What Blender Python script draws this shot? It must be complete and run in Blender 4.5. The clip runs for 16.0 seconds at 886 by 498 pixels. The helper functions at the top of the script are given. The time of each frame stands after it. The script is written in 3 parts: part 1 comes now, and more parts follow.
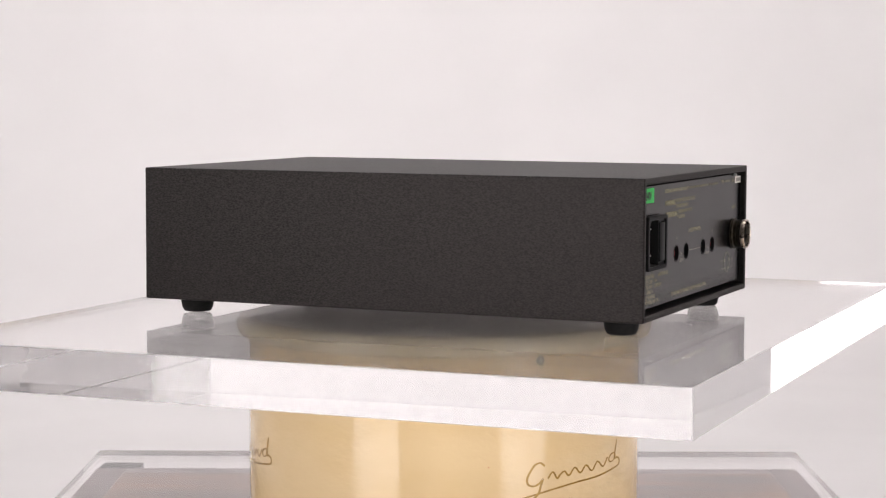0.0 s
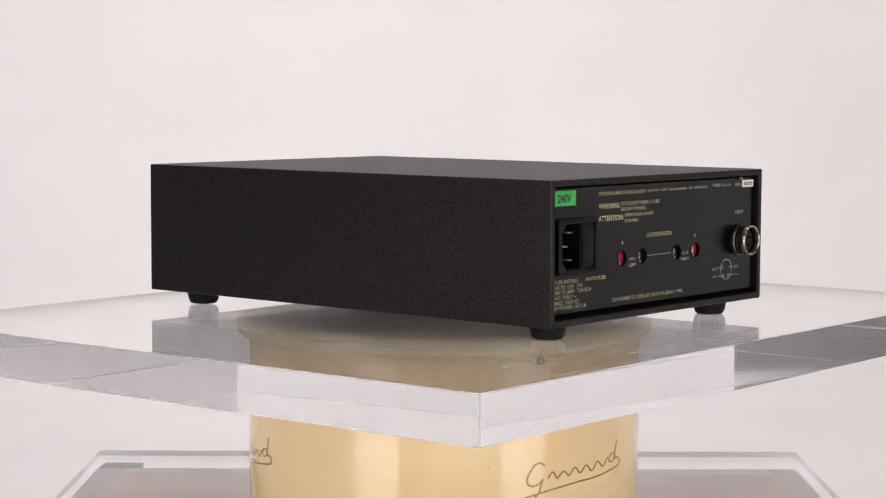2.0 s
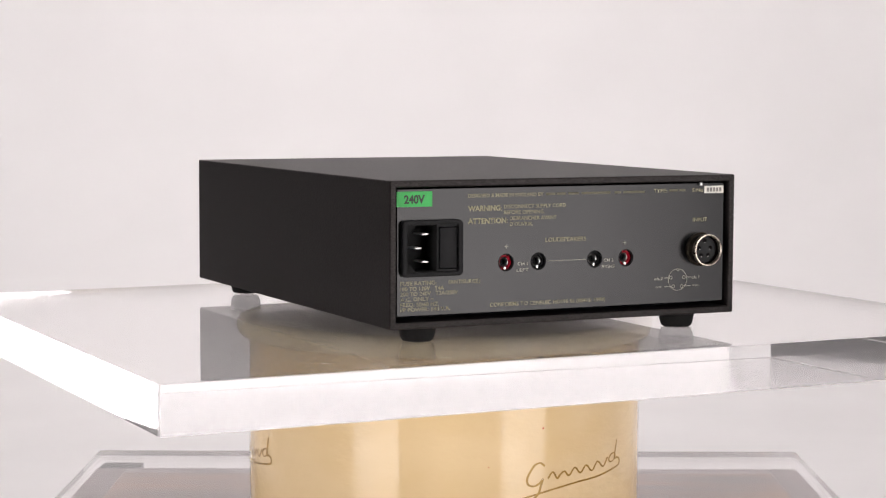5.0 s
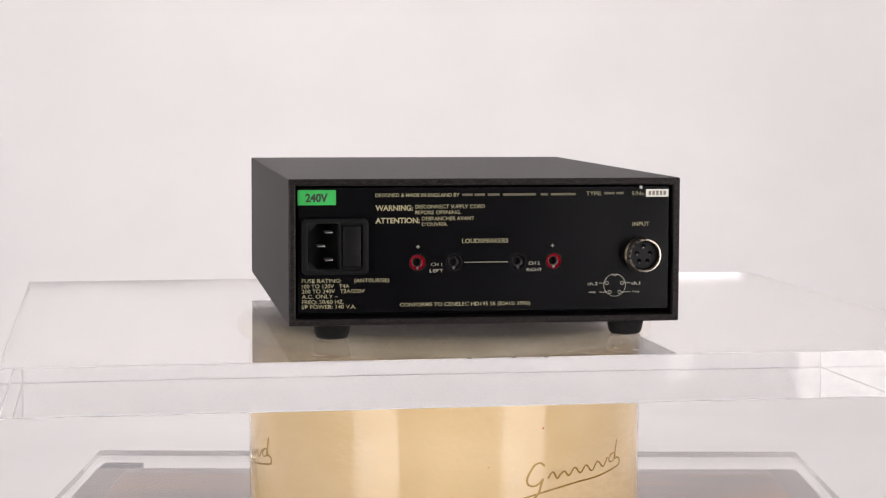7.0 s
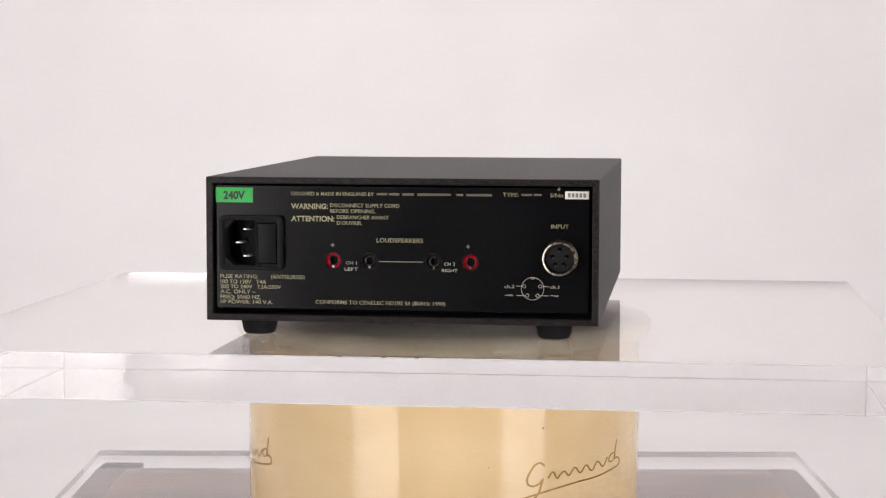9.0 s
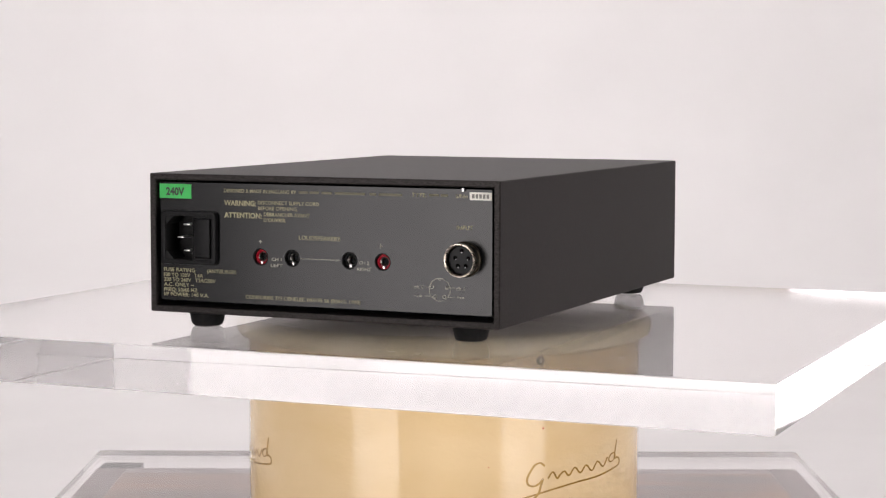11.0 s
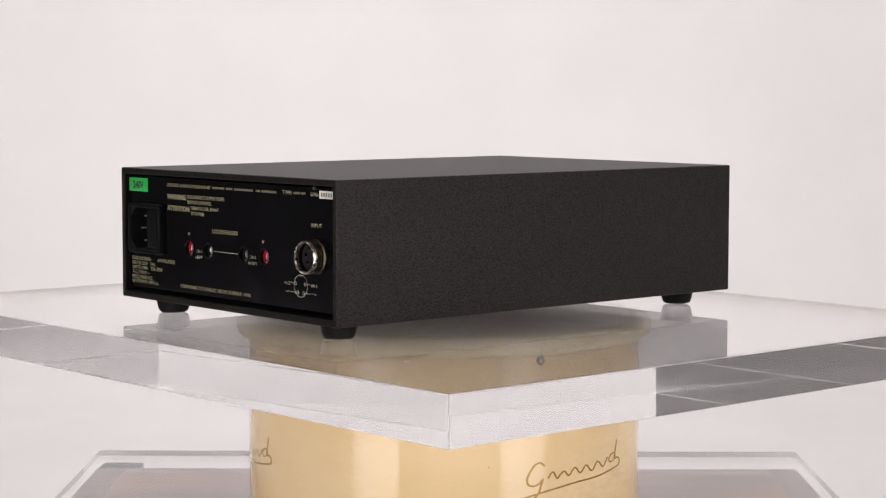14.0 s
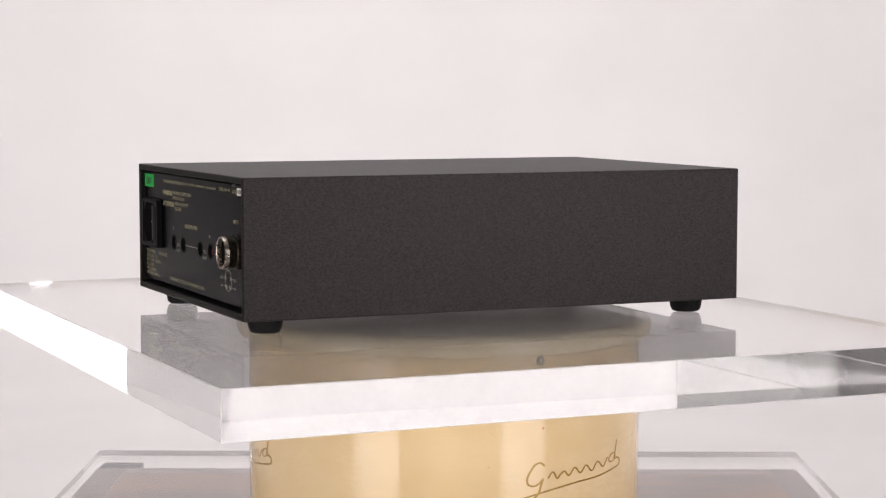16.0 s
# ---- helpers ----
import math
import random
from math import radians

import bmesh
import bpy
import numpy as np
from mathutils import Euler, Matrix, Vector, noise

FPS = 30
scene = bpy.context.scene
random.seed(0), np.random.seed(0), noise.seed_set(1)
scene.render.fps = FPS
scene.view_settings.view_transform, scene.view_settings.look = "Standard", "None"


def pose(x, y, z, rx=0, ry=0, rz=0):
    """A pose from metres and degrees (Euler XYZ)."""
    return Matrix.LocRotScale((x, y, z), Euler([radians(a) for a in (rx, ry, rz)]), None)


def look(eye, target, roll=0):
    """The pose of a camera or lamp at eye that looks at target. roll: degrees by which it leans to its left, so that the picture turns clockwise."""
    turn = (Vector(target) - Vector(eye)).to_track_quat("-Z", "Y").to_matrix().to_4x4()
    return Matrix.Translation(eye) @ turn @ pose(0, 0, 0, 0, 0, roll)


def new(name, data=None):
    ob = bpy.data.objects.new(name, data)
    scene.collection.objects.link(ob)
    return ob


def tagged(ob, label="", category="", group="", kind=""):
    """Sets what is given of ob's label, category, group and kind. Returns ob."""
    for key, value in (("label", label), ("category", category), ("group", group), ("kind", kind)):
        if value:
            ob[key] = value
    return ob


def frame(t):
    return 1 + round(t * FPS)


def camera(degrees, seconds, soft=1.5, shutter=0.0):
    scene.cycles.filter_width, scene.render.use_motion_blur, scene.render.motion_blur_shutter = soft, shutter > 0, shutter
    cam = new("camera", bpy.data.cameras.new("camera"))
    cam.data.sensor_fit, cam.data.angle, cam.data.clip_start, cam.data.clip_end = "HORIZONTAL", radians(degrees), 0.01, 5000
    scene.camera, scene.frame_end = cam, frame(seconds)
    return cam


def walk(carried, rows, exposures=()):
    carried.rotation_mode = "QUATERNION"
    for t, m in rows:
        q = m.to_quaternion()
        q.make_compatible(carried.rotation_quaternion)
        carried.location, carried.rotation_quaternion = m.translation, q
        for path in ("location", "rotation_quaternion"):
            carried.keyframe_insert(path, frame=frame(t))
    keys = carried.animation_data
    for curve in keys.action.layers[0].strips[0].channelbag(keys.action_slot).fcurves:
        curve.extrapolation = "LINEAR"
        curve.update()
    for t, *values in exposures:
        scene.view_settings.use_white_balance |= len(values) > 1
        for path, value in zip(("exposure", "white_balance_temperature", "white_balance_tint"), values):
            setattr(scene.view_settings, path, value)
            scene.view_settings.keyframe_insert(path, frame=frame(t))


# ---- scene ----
cam = camera(25.39, 16.0, soft=1.25)
S = 0.98            # height of the upper acrylic slab's top face
EYE = (0.0, -1.1760, S + 0.1309)
VIEW = look(EYE, (-0.00079, 0.0, S + 0.0351), 0.12)
walk(cam, [(0.0, VIEW), (16.0, VIEW)], exposures=[(0.0, -0.12), (16.0, -0.12)])

# ---- world and lights ----
world = bpy.data.worlds.new("studio_world")
world.use_nodes = True
world.node_tree.nodes["Background"].inputs[0].default_value = (0.5, 0.5, 0.5, 1)
world.node_tree.nodes["Background"].inputs[1].default_value = 0.02
scene.world = world
STRIP_LEFT, STRIP_RIGHT, TOP_BOX = 5.7, 5.7, 2.7      # radiance of the softbox cloths
LIGHT_TINT = (1.0, 0.943, 0.938, 1)


# ---- materials ----
def material(name, base, rough=0.5, metal=0.0, spec=0.5, **more):
    m = bpy.data.materials.new(name)
    m.use_nodes = True
    b = m.node_tree.nodes["Principled BSDF"]
    b.inputs["Base Color"].default_value = (*base, 1)
    b.inputs["Roughness"].default_value = rough
    b.inputs["Metallic"].default_value = metal
    b.inputs["Specular IOR Level"].default_value = spec
    for key, value in more.items():
        b.inputs[key.replace("_", " ")].default_value = value
    return m


def grain(m, scale, dark, light, bump=0.0, distance=0.0002, rough=None, stretch=(1, 1, 1), detail=4.0, big=None, fine=None, gloss=None):
    """Mottles the colour between two tones, roughens it, and adds fine relief."""
    t = m.node_tree
    b = t.nodes["Principled BSDF"]
    co = t.nodes.new("ShaderNodeTexCoord")
    mp = t.nodes.new("ShaderNodeMapping")
    mp.inputs["Scale"].default_value = stretch
    t.links.new(co.outputs["Object"], mp.inputs["Vector"])
    n = t.nodes.new("ShaderNodeTexNoise")
    n.inputs["Scale"].default_value, n.inputs["Detail"].default_value = scale, detail
    t.links.new(mp.outputs["Vector"], n.inputs["Vector"])
    fac = n.outputs["Fac"]
    if big:
        n2 = t.nodes.new("ShaderNodeTexNoise")
        n2.inputs["Scale"].default_value, n2.inputs["Detail"].default_value = big, 3.0
        t.links.new(mp.outputs["Vector"], n2.inputs["Vector"])
        mean = t.nodes.new("ShaderNodeMath")
        mean.operation = "MULTIPLY_ADD"
        mean.inputs[1].default_value = 0.5
        half = t.nodes.new("ShaderNodeMath")
        half.operation = "MULTIPLY"
        half.inputs[1].default_value = 0.5
        t.links.new(n2.outputs["Fac"], half.inputs[0])
        t.links.new(fac, mean.inputs[0])
        t.links.new(half.outputs[0], mean.inputs[2])
        fac = mean.outputs[0]
    r = t.nodes.new("ShaderNodeValToRGB")
    r.color_ramp.elements[0].position, r.color_ramp.elements[1].position = 0.35, 0.65
    r.color_ramp.elements[0].color, r.color_ramp.elements[1].color = (*dark, 1), (*light, 1)
    t.links.new(fac, r.inputs["Fac"])
    t.links.new(r.outputs["Color"], b.inputs["Base Color"])
    if rough:
        mr = t.nodes.new("ShaderNodeMapRange")
        mr.inputs["From Min"].default_value, mr.inputs["From Max"].default_value = 0.3, 0.7
        mr.inputs["To Min"].default_value, mr.inputs["To Max"].default_value = rough
        t.links.new(fac, mr.inputs["Value"])
        t.links.new(mr.outputs["Result"], b.inputs["Roughness"])
    if gloss:
        ms = t.nodes.new("ShaderNodeMapRange")
        ms.inputs["From Min"].default_value, ms.inputs["From Max"].default_value = 0.30, 0.70
        ms.inputs["To Min"].default_value, ms.inputs["To Max"].default_value = gloss
        t.links.new(fac, ms.inputs["Value"])
        t.links.new(ms.outputs["Result"], b.inputs["Specular IOR Level"])
    if bump:
        bp = t.nodes.new("ShaderNodeBump")
        bp.inputs["Strength"].default_value, bp.inputs["Distance"].default_value = bump, distance
        relief = n
        if fine:
            relief = t.nodes.new("ShaderNodeTexNoise")
            relief.inputs["Scale"].default_value, relief.inputs["Detail"].default_value = fine, 2.0
            t.links.new(mp.outputs["Vector"], relief.inputs["Vector"])
        t.links.new(relief.outputs["Fac"], bp.inputs["Height"])
        t.links.new(bp.outputs["Normal"], b.inputs["Normal"])
    return m


def glow(name, color, strength):
    m = material(name, (0.8, 0.8, 0.8), 0.8)
    b = m.node_tree.nodes["Principled BSDF"]
    b.inputs["Emission Color"].default_value = color
    b.inputs["Emission Strength"].default_value = strength
    return m


COAT = grain(material("black_textured_coating", (0.006, 0.005, 0.0048), 0.5, spec=0.27, Specular_Tint=(1.0, 0.92, 0.90, 1)), 700, (0.0014, 0.0012, 0.0011), (0.0078, 0.0064, 0.0060), 0.6, 0.00022, (0.44, 0.56), detail=3.0, fine=700, stretch=(1.0, 1.0, 2.0), gloss=(0.17, 0.37))
RIM_COAT = grain(material("black_rim_coating", (0.006, 0.006, 0.006), 0.4, spec=0.16), 900, (0.005, 0.005, 0.0055), (0.010, 0.010, 0.010), 0.3, 0.0002)
PANEL = grain(material("black_satin_panel", (0.003, 0.003, 0.0036), 0.23, spec=0.31), 14, (0.0014, 0.0014, 0.0019), (0.0020, 0.0020, 0.0026), rough=(0.20, 0.26))
INSULATOR = material("grey_black_insulator", (0.011, 0.011, 0.0115), 0.5, spec=0.15)
PLASTIC = grain(material("black_moulded_plastic", (0.006, 0.006, 0.007), 0.5, spec=0.13), 500, (0.003, 0.003, 0.0034), (0.005, 0.005, 0.0055), 0.08, 0.0001)
# Near-black of openings: the shade inside them is put into the colour.
HOLE = material("dark_cavity", (0.004, 0.004, 0.004), 0.7, spec=0.2)
# Black with no sheen, painting the shade inside the pin holes.
CAVITY = material("pin_hole_shade", (0.0006, 0.0006, 0.0006), 0.9, spec=0.0)
RUBBER = grain(material("black_rubber", (0.010, 0.010, 0.010), 0.62, spec=0.14), 400, (0.004, 0.004, 0.004), (0.008, 0.0075, 0.0075), 0.15, 0.0002)
DARK_NICKEL = grain(material("bronzed_nickel", (0.05, 0.042, 0.032), 0.4, 1.0), 600, (0.035, 0.029, 0.021), (0.075, 0.064, 0.048), 0.03, 0.0001)
RING = grain(material("worn_nickel_ring", (0.55, 0.49, 0.42), 0.25, 1.0), 500, (0.36, 0.31, 0.26), (0.66, 0.59, 0.50), 0.05, 0.0001, (0.2, 0.4))
PIN = material("nickel_pin", (0.58, 0.57, 0.55), 0.3, 1.0)
TUBE = material("dull_nickel_tube", (0.50, 0.49, 0.48), 0.35, 1.0)
RED = material("red_plastic", (0.30, 0.003, 0.014), 0.4, spec=0.12)
GREEN = grain(material("green_label_paper", (0.02, 0.42, 0.07), 0.55), 90, (0.016, 0.31, 0.050), (0.021, 0.37, 0.068))
PAPER = grain(material("white_label_paper", (0.66, 0.64, 0.58), 0.6), 120, (0.58, 0.56, 0.50), (0.68, 0.66, 0.60))
INK = material("black_ink", (0.015, 0.02, 0.015), 0.6)
PRINT = grain(material("cream_screen_print", (0.50, 0.46, 0.27), 0.6, spec=0.3), 1500, (0.23, 0.21, 0.125), (0.31, 0.29, 0.175))
PRINT_DIM = material("worn_screen_print", (0.105, 0.097, 0.062), 0.6, spec=0.3)
INK_GREY = material("grey_ink", (0.16, 0.15, 0.14), 0.6)
PRINT_WHITE = material("pale_screen_print", (0.31, 0.30, 0.25), 0.6, spec=0.3)
ACRYLIC = grain(material("clear_acrylic", (0.985, 0.985, 0.985), 0.0, IOR=1.49, Transmission_Weight=0.96), 9, (0.975, 0.962, 0.966), (0.992, 0.98, 0.984))
WEAR = grain(material("bare_worn_edge", (0.10, 0.09, 0.08), 0.5, 0.2), 900, (0.05, 0.045, 0.04), (0.15, 0.135, 0.12))
SCRATCH = material("pale_scratch", (0.6, 0.58, 0.56), 0.7)
STICKER = material("dark_grey_sticker", (0.03, 0.034, 0.03), 0.5)
ACRYLIC_EDGE = material("clear_acrylic_edge", (0.985, 0.985, 0.985), 0.03, IOR=1.49, Transmission_Weight=0.94)
grain(ACRYLIC_EDGE, 30, (0.93, 0.92, 0.927), (0.955, 0.947, 0.953), rough=(0.01, 0.07), stretch=(1, 1, 3), detail=2.0)
# Whitish arris: light caught by the polished edge bevels is put into its colour.
ARRIS = grain(material("pale_glint_arris", (0.9, 0.88, 0.88), 0.5, IOR=1.49, Transmission_Weight=0.45), 60, (0.70, 0.68, 0.68), (0.82, 0.80, 0.80), 0.1, 0.0005)
CREAM = grain(material("cream_gloss_lacquer", (0.66, 0.50, 0.27), 0.09, spec=0.27, Coat_Weight=0.22, Coat_Roughness=0.05), 16, (0.645, 0.48, 0.262), (0.685, 0.525, 0.308), 0.9, 0.0003, (0.06, 0.10), detail=3.0, fine=170, stretch=(1, 1, 1.6))
BEAD = grain(material("cream_rim_lacquer", (0.66, 0.56, 0.38), 0.13), 22, (0.60, 0.51, 0.33), (0.76, 0.67, 0.48), 0.1, 0.0003)
PLATE = grain(material("grey_metal_plate", (0.36, 0.35, 0.33), 0.5), 38, (0.36, 0.32, 0.285), (0.66, 0.60, 0.53), 0.1, 0.0003, (0.35, 0.6), stretch=(0.6, 2.2, 1), big=11)
GOLD = grain(material("gold_brown_print", (0.30, 0.17, 0.025), 0.3, 0.1), 200, (0.26, 0.145, 0.020), (0.36, 0.21, 0.035))
SPECK = material("red_paint_speck", (0.45, 0.05, 0.02), 0.4)
WOOD = grain(material("dull_brown_wood", (0.30, 0.21, 0.17), 0.5), 13, (0.155, 0.125, 0.125), (0.41, 0.245, 0.155), 0.15, 0.0005, (0.4, 0.6), stretch=(0.7, 4, 1), big=5)
BOARD_RIM = grain(material("greyed_board_rim", (0.25, 0.21, 0.21), 0.6), 16, (0.17, 0.14, 0.145), (0.31, 0.26, 0.26), 0.15, 0.0005, (0.5, 0.7), stretch=(1, 3, 1), big=6)
SWEEP = grain(material("white_paper_sweep", (0.82, 0.80, 0.80), 0.85, spec=0.2), 6, (0.80, 0.785, 0.785), (0.83, 0.815, 0.815), 0.05, 0.001)
WALL = grain(material("grey_studio_wall", (0.40, 0.38, 0.39), 0.85, spec=0.2), 2.2, (0.22, 0.20, 0.21), (0.47, 0.44, 0.46), 0.1, 0.002)
WHITE_WALL = grain(material("white_studio_wall", (0.82, 0.80, 0.80), 0.8, spec=0.2), 3, (0.80, 0.78, 0.78), (0.85, 0.83, 0.83), 0.1, 0.002)
DARK_WALL = grain(material("dark_grey_studio_wall", (0.2, 0.19, 0.19), 0.85, spec=0.2), 1.6, (0.11, 0.10, 0.105), (0.26, 0.24, 0.245), 0.1, 0.002)
FLOOR = grain(material("grey_studio_floor", (0.22, 0.21, 0.20), 0.6), 8, (0.18, 0.17, 0.165), (0.26, 0.25, 0.24), 0.1, 0.002)
BLACK_CLOTH = material("black_softbox_cloth", (0.02, 0.02, 0.02), 0.8, spec=0.2)
STEEL = material("dark_stand_steel", (0.08, 0.08, 0.085), 0.4, 0.8)
TABLE = grain(material("pale_table_laminate", (0.6, 0.58, 0.56), 0.5), 20, (0.56, 0.54, 0.52), (0.63, 0.61, 0.59))


# ---- mesh helpers ----
def box(x0, x1, y0, y1, z0, z1, bevel=0.0, segments=2):
    bm = bmesh.new()
    bmesh.ops.create_cube(bm, size=1.0, matrix=Matrix.LocRotScale(((x0 + x1) / 2, (y0 + y1) / 2, (z0 + z1) / 2), None, (x1 - x0, y1 - y0, z1 - z0)))
    if bevel:
        bmesh.ops.bevel(bm, geom=bm.edges[:], offset=bevel, segments=segments, profile=0.5, affect="EDGES")
    return bm


def lathe(profile, n=48, m=None, closed=False):
    """Spins (radius, height) pairs about z; ends of zero radius close the shape."""
    bm = bmesh.new()
    rings = []
    for r, z in profile:
        if r < 1e-7:
            rings.append([bm.verts.new((0, 0, z))])
        else:
            rings.append([bm.verts.new((r * math.cos(2 * math.pi * i / n), r * math.sin(2 * math.pi * i / n), z)) for i in range(n)])
    pairs = list(zip(rings, rings[1:])) + ([(rings[-1], rings[0])] if closed else [])
    for a, b in pairs:
        for i in range(n):
            j = (i + 1) % n
            ring = [a[i % len(a)], a[j % len(a)], b[j % len(b)], b[i % len(b)]]
            face = [v for k, v in enumerate(ring) if v not in ring[:k]]
            if len(face) > 2:
                bm.faces.new(face)
    bmesh.ops.recalc_face_normals(bm, faces=bm.faces[:])
    if m:
        bmesh.ops.transform(bm, matrix=m, verts=bm.verts[:])
    return bm


def prism(outline, y0, y1, holes=(), bevel=0.0):
    """A solid with an outline in the x-z plane, between y0 and y1, with holes of the same corner count as the outline where given."""
    bm = bmesh.new()
    n = len(outline)
    rows = []
    for pts in (outline, *holes):
        rows.append(([bm.verts.new((x, y0, z)) for x, z in pts], [bm.verts.new((x, y1, z)) for x, z in pts]))
    for front, back in rows:
        k = len(front)
        for i in range(k):
            bm.faces.new((front[i], front[(i + 1) % k], back[(i + 1) % k], back[i]))
    if holes:
        for side in (0, 1):
            a, b = rows[0][side], rows[1][side]
            for i in range(n):
                bm.faces.new((a[i], a[(i + 1) % n], b[(i + 1) % n], b[i]))
    else:
        bm.faces.new(rows[0][0])
        bm.faces.new(rows[0][1])
    bmesh.ops.recalc_face_normals(bm, faces=bm.faces[:])
    if bevel:
        bmesh.ops.bevel(bm, geom=[e for e in bm.edges if e.calc_face_angle(0) > 0.5], offset=bevel, segments=2, profile=0.5, affect="EDGES")
    return bm


def rounded(x0, x1, z0, z1, r, k=4):
    pts = []
    for cx, cz, a0 in ((x1 - r, z1 - r, 0), (x0 + r, z1 - r, 90), (x0 + r, z0 + r, 180), (x1 - r, z0 + r, 270)):
        pts += [(cx + r * math.cos(radians(a0 + 90 * i / k)), cz + r * math.sin(radians(a0 + 90 * i / k))) for i in range(k + 1)]
    return pts


def mesh_of(name, bm, mat, smooth=25):
    me = bpy.data.meshes.new(name)
    bm.to_mesh(me)
    bm.free()
    me.materials.append(mat)
    if smooth:
        me.shade_smooth()
        me.set_sharp_from_angle(angle=radians(smooth))
    return me


def part(name, bm, mat, parent, label="", smooth=25):
    ob = new(name, mesh_of(name, bm, mat, smooth))
    ob.parent = parent
    return tagged(ob, label)


def thing(name, label, category, m=Matrix(), group="", kind=""):
    ob = new(name)
    ob.matrix_basis = m
    ob.empty_display_size = 0.05
    return tagged(ob, label, category, group, kind)


def structure(name, bm, mat, label, category, smooth=25):
    return tagged(new(name, mesh_of(name, bm, mat, smooth)), label, category, kind="structure")


def carve(ob, bm):
    """Cuts the closed shape bm out of a mesh object, for good."""
    tool = new("cutter", mesh_of("cutter", bm, ob.data.materials[0], 0))
    mod = ob.modifiers.new("cut", "BOOLEAN")
    mod.operation, mod.object, mod.solver = "DIFFERENCE", tool, "EXACT"
    bpy.context.view_layer.update()
    done = bpy.data.meshes.new_from_object(ob.evaluated_get(bpy.context.evaluated_depsgraph_get()))
    ob.modifiers.clear()
    old, ob.data = ob.data, done
    done.set_sharp_from_angle(angle=radians(35))
    bpy.data.meshes.remove(old)
    bpy.data.objects.remove(tool)


FACE = pose(0, 0, 0, 90)      # turns z-up lathe work to face -y


def lettering(text, x0, x1, z, h, y, mat, parent, bold=0.00004, name="lettering"):
    """Printed words in the built-in font, from x0 to x1, capitals h high, centred at height z on the plane y."""
    cu = bpy.data.curves.new("words", "FONT")
    cu.body, cu.size, cu.resolution_u = text, 0.01, 3
    cu.offset = bold
    probe = new("words", cu)
    me = bpy.data.meshes.new_from_object(probe.evaluated_get(bpy.context.evaluated_depsgraph_get()))
    bpy.data.objects.remove(probe)
    bpy.data.curves.remove(cu)
    co = np.array([v.co[:] for v in me.vertices])
    lo, hi = co.min(0), co.max(0)
    cap = 0.01 * 0.72
    for v in me.vertices:
        v.co = (x0 + (v.co.x - lo[0]) / (hi[0] - lo[0]) * (x1 - x0), y, z + (v.co.y / cap - 0.5) * h)
    me.materials.clear()
    me.materials.append(mat)
    ob = new(name, me)
    ob.parent = parent
    return ob


def bar(x0, x1, z, h, y, mat, parent, name="printed_bar"):
    return part(name, box(x0, x1, y - 0.00005, y + 0.00005, z - h / 2, z + h / 2), mat, parent, smooth=0)


def ring(x, z, r, w, y, mat, parent, name, n=40):
    return part(name, lathe([(r - w, 0), (r, 0), (r, 0.0001), (r - w, 0.0001)], n, Matrix.Translation((x, y, z)) @ FACE, True), mat, parent)


# ---- room ----
structure("floor", box(-2.6, 1.72, -3.2, 2.4, -0.1, 0.0), FLOOR, "plain grey studio floor", "floor")
structure("wall_north", box(-2.7, 1.82, 2.4, 2.5, 0, 2.8), WALL, "plain grey studio wall behind the sweep", "wall")
structure("wall_south", box(-2.7, 1.82, -3.3, -3.2, 0, 2.8), WALL, "plain grey studio wall", "wall")
structure("wall_west", box(-2.7, -2.6, -3.2, 2.4, 0, 2.8), DARK_WALL, "plain dark grey studio wall", "wall")
structure("wall_east", box(1.72, 1.82, -3.2, 2.4, 0, 2.8), WHITE_WALL, "plain white studio wall", "wall")
structure("ceiling", box(-2.7, 1.82, -3.3, 2.5, 2.8, 2.9), WALL, "plain grey studio ceiling", "ceiling")


def sweep(top):
    """Seamless paper: flat on the table, bent up into an upright background."""
    path = [(-0.25, top)]
    r, y1 = 0.45, 0.85
    path += [(y1 + r * math.sin(radians(a)), top + r - r * math.cos(radians(a))) for a in range(0, 91, 5)]
    path.append((y1 + r, 2.45))
    bm = bmesh.new()
    top_rows = [[bm.verts.new((x, y, z)) for x in (-1.0, 1.66)] for y, z in path]
    under = [(path[0][0], top - 0.0012)] + [(y1 + (r + 0.0012) * math.sin(radians(a)), top + r - (r + 0.0012) * math.cos(radians(a))) for a in range(0, 91, 5)] + [(y1 + r + 0.0012, 2.45)]
    low_rows = [[bm.verts.new((x, y, z)) for x in (-1.0, 1.66)] for y, z in under]
    for rows in (top_rows, low_rows):
        for a, b in zip(rows, rows[1:]):
            bm.faces.new((a[0], a[1], b[1], b[0]))
    for k in (0, 1):
        for (a, b), (c, d) in zip(zip(top_rows, top_rows[1:]), zip(low_rows, low_rows[1:])):
            bm.faces.new((a[k], b[k], d[k], c[k]))
    for k in (0, -1):
        bm.faces.new((top_rows[k][0], top_rows[k][1], low_rows[k][1], low_rows[k][0]))
    bmesh.ops.recalc_face_normals(bm, faces=bm.faces[:])
    return bm


DROP = 0.1305       # from the upper slab's top down to the plinth's top
PLINTH = 0.0245     # thickness of the lower acrylic sheet
TABLE_TOP = S - DROP - PLINTH - 0.016
structure("backdrop", sweep(TABLE_TOP + 0.0016), SWEEP, "seamless white paper sweep curving up behind the table", "backdrop", smooth=60)


def table():
    root = thing("table", "pale laminate table carrying the paper sweep", "table", pose(0, 0.2, 0))
    part("tabletop", box(-1.0, 1.66, -0.455, 0.62, TABLE_TOP - 0.03, TABLE_TOP, 0.003), TABLE, root)
    for x in (-0.92, 1.58):
        for y in (-0.40, 0.54):
            part("leg", box(x - 0.025, x + 0.025, y - 0.025, y + 0.025, 0, TABLE_TOP - 0.03, 0.002), STEEL, root)


table()


